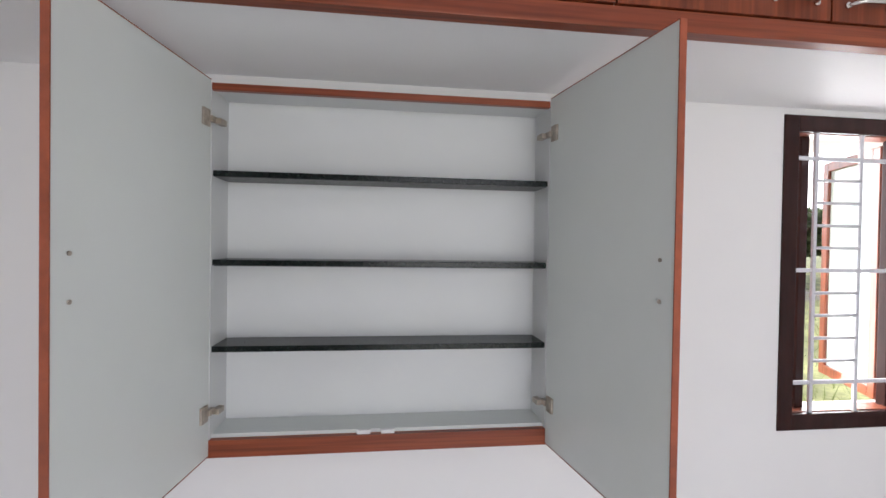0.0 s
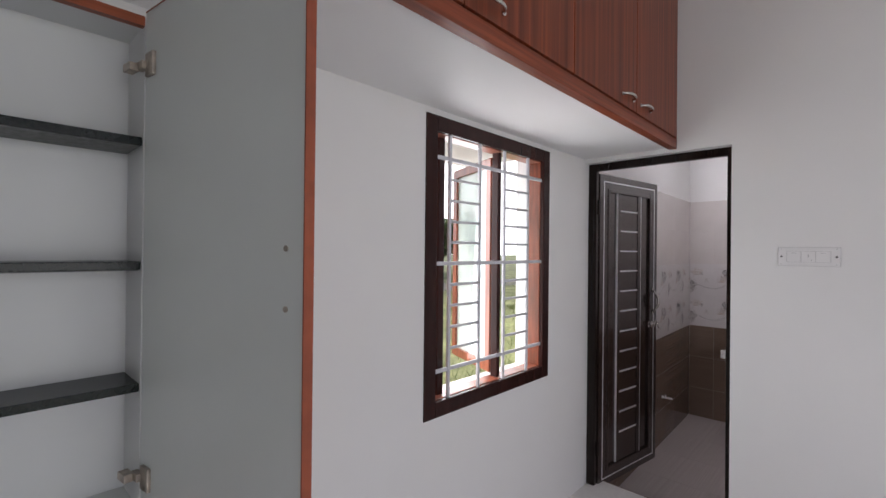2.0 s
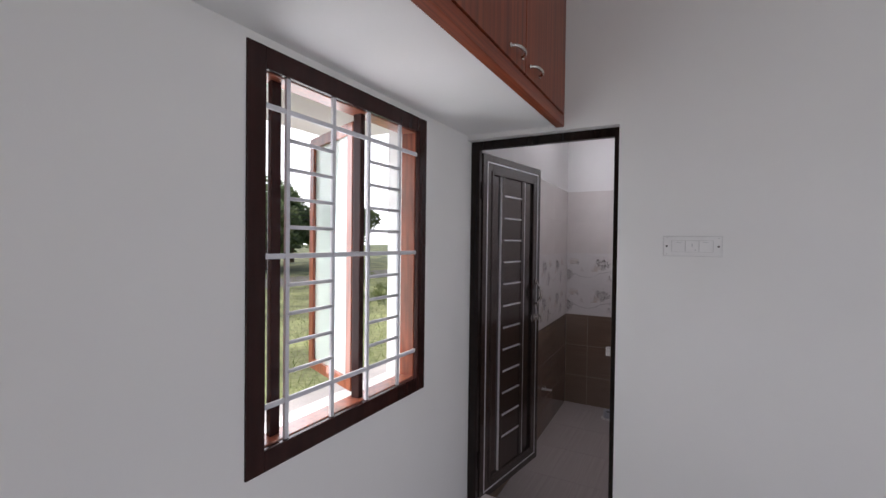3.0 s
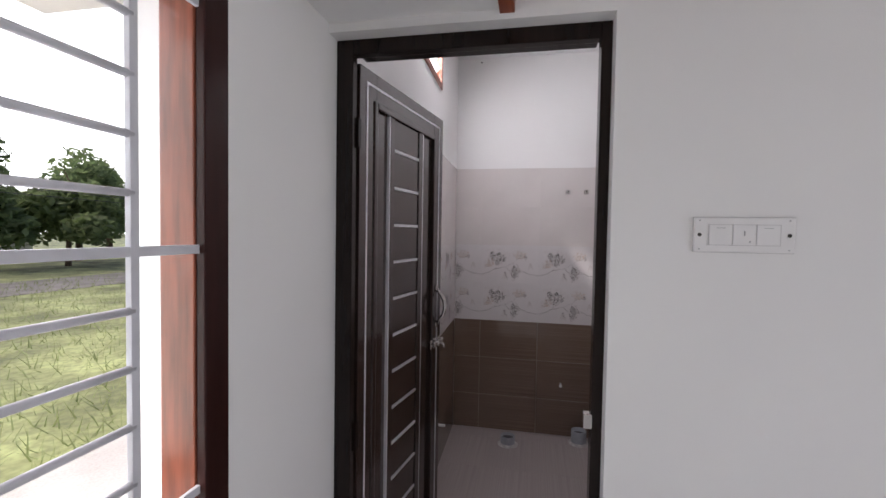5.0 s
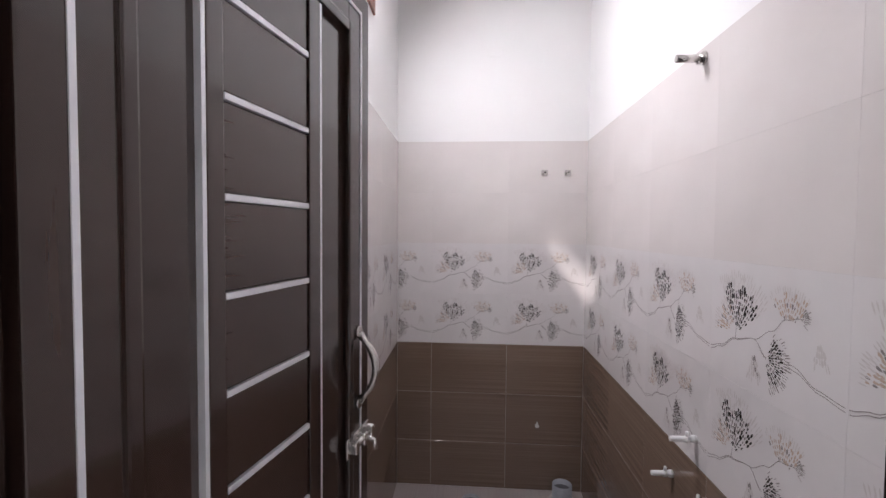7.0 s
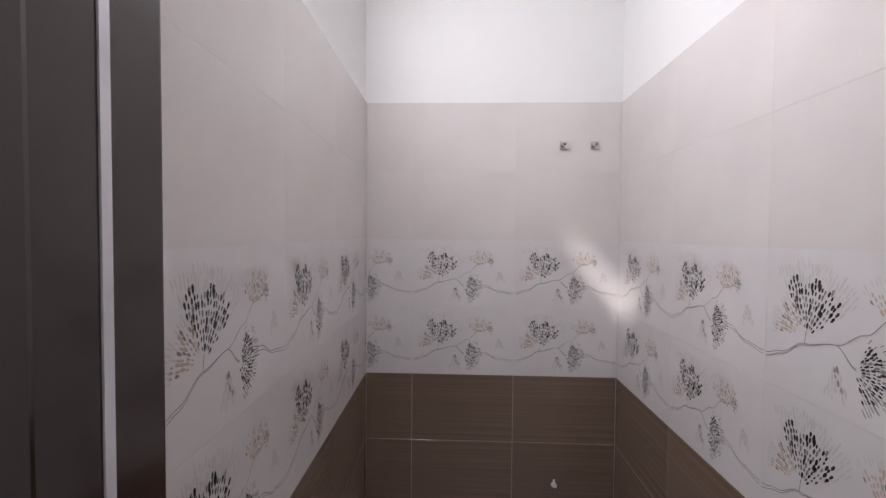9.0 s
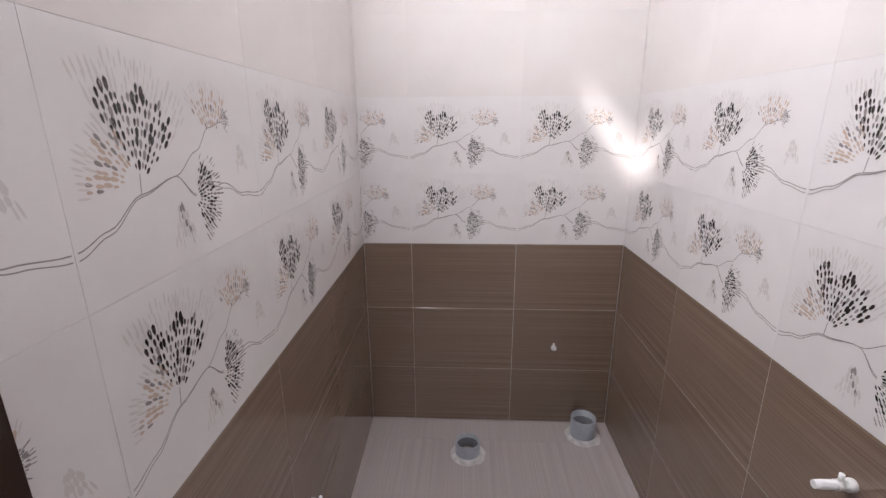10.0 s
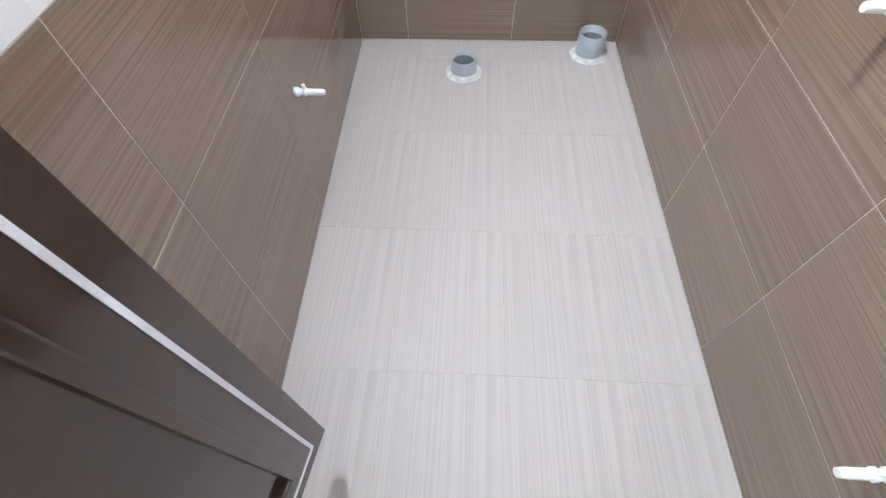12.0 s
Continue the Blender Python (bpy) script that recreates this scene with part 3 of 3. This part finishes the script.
drain_pipe(2.385, -0.418, 0.070, 0.057, "short open grey plastic drain pipe in the tiled floor")
drain_pipe(2.535, -0.985, 0.105, 0.060, "taller open grey plastic drain pipe near the corner")


def pipe_plug(x, y, z, way, length, label, tilt=0.0):
    """A threaded plug that sticks out of a wall, way = angle about z of its axis."""
    t = thing("pipe_plug", pose(x, y, z, 0, tilt, way), label, "pipe plug", "capped water points on the bathroom walls")
    bm = tube(bmesh.new(), [(0, 0, 0), (0.012, 0, 0), (0.0125, 0, 0), (length - 0.014, 0, 0), (length, 0, 0)], [0.013, 0.013, 0.0092, 0.0092, 0.008], 14)
    part("stem", bm, PVCW, t)
    bm = tube(bmesh.new(), [(length * 0.30, 0, 0), (length * 0.30 + 0.010, 0, 0)], 0.012, 6)
    part("nut", bm, PVCW, t)
    part("stub", tube(bmesh.new(), [(length * 0.35, 0, 0.010), (length * 0.35, 0, 0.024)], 0.005, 8), PVCW, t)
    return t


pipe_plug(BB, -0.838, 0.168, 180, 0.040, "short white plastic plug in the brown back wall", -20)
pipe_plug(1.672, BN - 0.026, 0.158, -90, 0.088, "white plastic pipe plug on the brown tiled wall")
pipe_plug(1.345, BS, 0.580, 90, 0.072, "white plastic pipe plug on the brown tiled wall")
pipe_plug(1.11, BS, 0.62, 90, 0.080, "white plastic pipe plug on the brown tiled wall")
pipe_plug(1.19, BS, 0.775, 90, 0.080, "white plastic pipe plug at the tile border")
pipe_plug(0.745, BS, 0.175, 90, 0.085, "white plastic pipe plug low on the brown tiled wall")


def wall_outlet(y):
    t = thing("angle_valve_outlet", pose(BB, y, 1.797), "small square chrome water outlet on ivory tiles", "water outlet", "square outlets on the back wall")
    part("flange", boxes((-0.006, 0, -0.019, 0.019, -0.019, 0.019), bevel=0.002), CHROME, t)
    bm = tube(bmesh.new(), [(-0.004, 0, 0), (-0.030, 0, 0)], 0.011, 14)
    part("nipple", bm, CHROME, t)
    # dark disc on the solid end, coloured like the shade in an opening
    part("hole", tube(bmesh.new(), [(-0.0295, 0, 0), (-0.031, 0, 0)], 0.006, 12), DARKP, t)


wall_outlet(-0.858)
wall_outlet(-1.003)


def shower_point():
    t = thing("shower_point", pose(1.21, BS, 1.962), "chrome shower pipe stub at the top of the tiles", "pipe")
    part("flange", tube(bmesh.new(), [(0, 0, 0), (0, 0.008, 0)], 0.021, 18), CHROME, t)
    part("stub", tube(bmesh.new(), [(0, 0.006, 0), (0, 0.085, 0)], 0.012, 14), CHROME, t)
    part("collar", tube(bmesh.new(), [(0, 0.018, -0.018), (0, 0.018, -0.002)], 0.007, 10), CHROME, t)


shower_point()
tagged(part("wall_hook", tube(bmesh.new(), [(BB + 0.006, -0.122, 2.90), (BB - 0.010, -0.122, 2.90)], 0.006, 8), DARKP), "small dark nail in the white wall", "nail")
tagged(part("junction_cover", boxes((BB + 0.003, BB + 0.0065, -0.575, -0.495, 2.53, 2.61), bevel=0.001), WALL), "painted-over square cover plate on the wall", "cover plate")

# ---- outdoors ----
setting("ground", boxes((-400, 400, -900, 900, -0.75, -0.55)), GRASS, "rough green grass field", "ground")
setting("apron", boxes((-9, 12, 0.32, 3.0, -0.6, -0.42)), CONC, "pale concrete apron along the house", "pavement")
setting("road", boxes((-200, 200, 14.0, 17.5, -0.56, -0.535)), ROADM, "grey village road", "road")


def foliage(name, center, size, count, leaf, mat, seed, parent=None, label=""):
    """A crown of many small leaf clumps scattered in uneven lobes."""
    rng = random.Random(seed)
    lobes = [(Vector((rng.gauss(0, .36) * size[0], rng.gauss(0, .36) * size[1], rng.uniform(-.4, .5) * size[2])), rng.uniform(.3, .6)) for _ in range(9)]
    verts, faces = [], []
    for _ in range(count):
        c, r = rng.choice(lobes)
        d = Vector((rng.gauss(0, 1), rng.gauss(0, 1), rng.gauss(0, 1))).normalized() * r * rng.random() ** 0.4
        p = c + Vector((d.x * size[0], d.y * size[1], d.z * size[2])) * 0.8
        a = Vector((rng.gauss(0, 1), rng.gauss(0, 1), rng.gauss(0, .6))).normalized()
        b = a.cross(Vector((rng.gauss(0, 1), rng.gauss(0, 1), rng.gauss(0, 1)))).normalized()
        s = leaf * rng.uniform(0.5, 1.2)
        n = len(verts)
        p = p + Vector(center)
        verts += [p - a * s, p + b * s * 0.45, p + a * s, p - b * s * 0.45]
        faces.append((n, n + 1, n + 2, n + 3))
    me = bpy.data.meshes.new(name)
    me.from_pydata([tuple(v) for v in verts], [], faces)
    me.materials.append(mat)
    ob = new(name, me)
    ob.parent = parent
    return tagged(ob, label)


def tree(x, y, h, spread, mat, seed):
    rng = random.Random(seed)
    t = thing("tree", pose(x, y, -0.56), "leafy green tree standing across the field", "tree", "trees beyond the field")
    part("trunk", tube(bmesh.new(), [(0, 0, 0), (0.08, 0.03, h * 0.25), (-0.05, 0.05, h * 0.5), (0.05, 0, h * 0.8)], [h * 0.03, h * 0.024, h * 0.017, h * 0.006], 9), BARK, t)
    for k in range(4):
        a = rng.uniform(0, 6.28)
        z = h * rng.uniform(0.35, 0.55)
        part("limb", tube(bmesh.new(), [(0, 0.03, z), (spread * .3 * math.cos(a), spread * .3 * math.sin(a), z + h * .14), (spread * .55 * math.cos(a), spread * .55 * math.sin(a), z + h * .25)],
                          [h * 0.012, h * 0.009, h * 0.003], 6), BARK, t)
    foliage("crown", (0, 0, h * 0.56), (spread * 1.15, spread, h * 0.46), 3400, 0.16 * spread ** 0.5, mat, seed, t)


for k, (x, y, h, s) in enumerate(((12.5, 22, 4.6, 2.6), (17.5, 23, 5.0, 3.0), (23, 24, 5.2, 3.0), (8, 23, 4.4, 2.4), (10, 24, 6.2, 2.6), (15, 27, 7.2, 3.2), (20.5, 26, 6.6, 3.0), (26, 30, 8.0, 3.6), (6, 29, 5.6, 2.6), (33, 29, 7.0, 3.2), (1, 33, 6, 3.0))):
    tree(x, y, h, s, LEAFM if k % 2 else LEAFD, 40 + k)
brng = random.Random(5)
for k in range(16):
    x, y = brng.uniform(0, 20), brng.uniform(6, 13)
    s = brng.uniform(0.4, 0.9)
    b = foliage("bush", (x, y, -0.5 + s * 0.4), (s, s, s * 0.6), 700, 0.055, BUSHM, 90 + k)
    tagged(b, "low pale green bush in the grass", "bush", "bushes in the field")


def rough_grass():
    rng = random.Random(3)
    verts, faces = [], []
    for _ in range(18000):
        x, y = rng.uniform(-6, 24), 3.2 + 14 * rng.random() ** 1.5
        h, a, w = rng.uniform(0.06, 0.26), rng.uniform(0, 6.28), rng.uniform(0.004, 0.012)
        lean = Vector((rng.gauss(0, 0.12), rng.gauss(0, 0.12), h))
        p, d = Vector((x, y, -0.56)), Vector((math.cos(a), math.sin(a), 0)) * w
        n = len(verts)
        verts += [tuple(p - d), tuple(p + d), tuple(p + lean)]
        faces.append((n, n + 1, n + 2))
    me = bpy.data.meshes.new("rough_grass")
    me.from_pydata(verts, [], faces)
    me.materials.append(BUSHM)
    tagged(new("rough_grass", me), "tall pale green rough grass in the field", "grass", kind="stuff")


rough_grass()


def haze_material():
    m = bpy.data.materials.new("bright_hazy_sky")
    m.use_nodes = True
    b = m.node_tree.nodes["Principled BSDF"]
    b.inputs["Base Color"].default_value = (0.8, 0.8, 0.8, 1)
    b.inputs["Emission Color"].default_value = (0.97, 0.98, 1.0, 1)
    b.inputs["Emission Strength"].default_value = 1.6
    return m


setting("backdrop", boxes((-250, 320, 140, 141, -2, 160)), haze_material(), "bright hazy white sky in the distance", "backdrop")


def far_house(x, y):
    t = thing("house", pose(x, y, -0.56, 0, 0, 12), "small distant house with a grey pitched roof", "house")
    part("wall", boxes((-3, 3, -2.2, 2.2, 0, 2.6)), EXTW, t)
    bm = bmesh.new()
    a = [bm.verts.new(p) for p in ((-3.4, -2.7, 2.5), (3.4, -2.7, 2.5), (3.4, 0, 3.7), (-3.4, 0, 3.7), (-3.4, 2.7, 2.5), (3.4, 2.7, 2.5))]
    bm.faces.new((a[0], a[1], a[2], a[3]))
    bm.faces.new((a[3], a[2], a[5], a[4]))
    bm.faces.new((a[0], a[3], a[4]))
    bm.faces.new((a[1], a[5], a[2]))
    part("roof", bm, ROOFT, t)
    for q in (-1.6, 1.4):
        part("window", boxes((q - 0.45, q + 0.45, -2.24, -2.19, 1.0, 2.0)), DARKP, t)


far_house(17.5, 31.5)
tagged(part("utility_pole", tube(bmesh.new(), [(11.5, 20, -0.56), (11.5, 20, 6.2)], [0.12, 0.08], 10), CONC), "pale concrete utility pole by the road", "pole")
for z in (3.2, 3.45, 3.75):
    pts = [(-40 + 10 * k, 20, z - 0.5 + 0.5 * (((k % 4) - 2) / 2) ** 2) for k in range(13)]
    tagged(part("power_line", tube(bmesh.new(), pts, 0.014, 5), WIREM), "thin dark overhead power line", "cable", "overhead lines")


# ---- tiles ----
def print_mesh(lo, hi):
    """Printed sprig of a decor tile cut off at lo and hi: fans of petals, twin stems and buds."""
    rng = random.Random(11)
    verts, faces, mats = [], [], []

    def petal(x, z, ang, ln, wd, mat):
        if not (lo + 0.004 < x < hi - 0.004 and 0.004 < z < TH - 0.004):
            return
        ca, sa = math.cos(ang), math.sin(ang)
        n = len(verts)
        for p, q in ((-0.5, 0), (-0.2, 0.42), (0.25, 0.5), (0.5, 0), (0.25, -0.5), (-0.2, -0.42)):
            verts.append((x + p * ln * ca - q * wd * sa, 0, z + p * ln * sa + q * wd * ca))
        faces.append(tuple(range(n, n + 6)))
        mats.append(mat)

    def fan(bx, bz, a0, a1, r0, r1, rows, mat, size, edge):
        for i in range(rows):
            q = (i + 0.5) / rows
            r = r0 + (r1 - r0) * q
            n = max(3, int(2.2 + (a1 - a0) * r / (size * 0.75)))
            for k in range(n):
                a = a0 + (a1 - a0) * (k + 0.5 * (i % 2) + rng.uniform(-.2, .2)) / n
                s = size * rng.uniform(0.6, 1.25) * (0.8 + 0.3 * q)
                far = q > rng.uniform(0.62, 0.80)
                m = edge if far else (mat if rng.random() < 0.8 else 1)
                if far and rng.random() < 0.25:
                    continue
                rr = r * rng.uniform(0.96, 1.04)
                petal(bx + rr * math.cos(a), bz + rr * math.sin(a), 0.75 * a + 0.25 * (a0 + a1) / 2, s * (1.6 if far else 1.2), s * (0.24 if far else 0.47), m)

    def stem(pts, w, mat):
        fine = []
        for (x0, z0), (x1, z1) in zip(pts, pts[1:]):
            for k in range(6):
                f = k / 6
                g = f * f * (3 - 2 * f)
                fine.append((x0 + (x1 - x0) * f, z0 + (z1 - z0) * g))
        fine.append(pts[-1])
        for (x0, z0), (x1, z1) in zip(fine, fine[1:]):
            if min(x0, x1) < lo or max(x0, x1) > hi:
                continue
            d = Vector((x1 - x0, z1 - z0)).normalized() * w / 2
            n = len(verts)
            verts.extend([(x0 - d.y, 0, z0 + d.x), (x0 + d.y, 0, z0 - d.x), (x1 + d.y, 0, z1 - d.x), (x1 - d.y, 0, z1 + d.x)])
            faces.append((n, n + 1, n + 2, n + 3))
            mats.append(mat)

    ra = math.radians
    fan(0.128, 0.140, ra(34), ra(124), 0.014, 0.158, 10, 0, 0.0135, 3)
    fan(0.120, 0.140, ra(108), ra(188), 0.02, 0.098, 6, 2, 0.013, 3)
    fan(0.325, 0.190, ra(45), ra(140), 0.02, 0.095, 6, 2, 0.012, 3)
    fan(0.252, 0.100, ra(-75), ra(72), 0.010, 0.080, 7, 0, 0.010, 1)
    fan(0.362, 0.222, ra(-60), ra(70), 0.003, 0.028, 4, 1, 0.007, 1)
    fan(0.205, 0.105, ra(-110), ra(-60), 0.01, 0.075, 5, 3, 0.016, 3)
    fan(0.415, 0.185, ra(-105), ra(-60), 0.01, 0.065, 4, 3, 0.015, 3)
    main = [(0.004, 0.074), (0.055, 0.088), (0.123, 0.122), (0.205, 0.138), (0.252, 0.101)]
    stem(main, 0.0018, 1)
    stem([(x, z - 0.009 + 0.012 * k / 4) for k, (x, z) in enumerate(main)], 0.0016, 1)
    tail = [(0.300, 0.118), (0.345, 0.110), (0.410, 0.083), (0.484, 0.074)]
    stem(tail, 0.0018, 1)
    stem([(0.300, 0.112), (0.350, 0.100), (0.420, 0.076), (0.484, 0.066)], 0.0016, 1)
    stem([(0.205, 0.138), (0.270, 0.172), (0.315, 0.208), (0.364, 0.218)], 0.0016, 1)
    stem([(0.123, 0.122), (0.128, 0.150)], 0.0018, 1)
    me = bpy.data.meshes.new("sprig_print")
    me.from_pydata(verts, [], faces)
    for m in (INKD, INKG, INKT, INKW):
        me.materials.append(m)
    me.polygons.foreach_set("material_index", mats)
    return me


SPRIGS = {}
CACHE = {}


def tile_mesh(w, h, mat):
    """A flat tile with softened edges; x to the right, z up, face to -y."""
    key = (round(w, 4), round(h, 4), mat.name)
    if key not in CACHE:
        g, d, c = (0.0012, 0.0065, 0.0006) if mat in (TILEB, TILEF) else (0.0002, 0.0065, 0.0001)
        v = [(g, d, g), (w - g, d, g), (w - g, d, h - g), (g, d, h - g), (g, c, g), (w - g, c, g), (w - g, c, h - g), (g, c, h - g),
             (g + c, 0, g + c), (w - g - c, 0, g + c), (w - g - c, 0, h - g - c), (g + c, 0, h - g - c)]
        f = [(8, 9, 10, 11)]
        for i in range(4):
            j = (i + 1) % 4
            f += [(i, j, 4 + j, 4 + i), (4 + i, 4 + j, 8 + j, 8 + i)]
        me = bpy.data.meshes.new("tile")
        me.from_pydata(v, [], f)
        me.materials.append(mat)
        CACHE[key] = me
    return CACHE[key]


def lay_tile(parent, m, w, h, mat, decor=None):
    """One tile; decor: the stretch of the printed tile that it shows."""
    ob = new("tile", tile_mesh(w, h, mat))
    ob.parent = parent
    ob.matrix_basis = m
    if decor:
        key = (round(decor[0], 3), round(decor[1], 3))
        if key not in SPRIGS:
            SPRIGS[key] = print_mesh(*decor)
        p = new("sprig_print", SPRIGS[key])
        p.parent = ob
        p.location = (-decor[0], -0.0006, 0)


ROWS = [(BF, 0.046 - BF, 0), (0.046, 0.3247, 0), (0.3707, 0.3253, 0), (TB, TH, 1), (TB + TH, TH, 1), (TB + 2 * TH, TH, 2), (TB + 3 * TH, TH, 2)]


def tile_wall(wall, origin, turn, start, length, brown):
    """Courses of tiles along a wall; start is where the first whole tile begins."""
    parent = bpy.data.objects[wall]
    for z, h, kind in ROWS:
        u = start
        while u > 0:
            u -= TW
        while u < length - 0.001:
            a, b = max(u, 0), min(u + TW, length)
            if b - a > 0.012:
                m = Matrix.Translation(origin) @ pose(0, 0, 0, 0, 0, turn) @ Matrix.Translation((a, 0, z))
                lay_tile(parent, m, b - a, h, (brown, TILED, TILEL)[kind], (a - u, b - u) if kind == 1 else None)
            u += TW


tile_wall("bathroom_wall_north", Vector((EW, BN, 0)), 0, 1.080 - EW, BB - EW, TILEB)
tile_wall("bathroom_wall_back", Vector((BB, BN, 0)), -90, 0.225, BN - BS, TILEB)
tile_wall("bathroom_wall_south", Vector((BB, BS, 0)), 180, 0.05, BB - EW, TILEB)
for z0, z1, gm in ((BF, TB, GROUT), (TB, TT, GROUTL)):
    part("grout", boxes((EW, BB, BN + 0.001, BN + 0.0062, z0, z1)), gm, bpy.data.objects["bathroom_wall_north"])
    part("grout", boxes((BB + 0.001, BB + 0.0062, BS, BN, z0, z1)), gm, bpy.data.objects["bathroom_wall_back"])
    part("grout", boxes((EW, BB, BS - 0.0062, BS - 0.001, z0, z1)), gm, bpy.data.objects["bathroom_wall_south"])

fl = bpy.data.objects["bathroom_floor"]
FW, FH = 0.488, 0.3255
for i in range(-1, 6):
    for jy in range(5):
        x0, y0 = max(EW, 0.037 + i * FW), max(BS, BS - 0.10 + jy * FH)
        x1, y1 = min(BB, 0.037 + (i + 1) * FW), min(BN, BS - 0.10 + (jy + 1) * FH)
        if x1 - x0 > 0.01 and y1 - y0 > 0.01:
            lay_tile(fl, Matrix.Translation((x0, y0, BF)) @ pose(0, 0, 0, -90), x1 - x0, y1 - y0, TILEF)
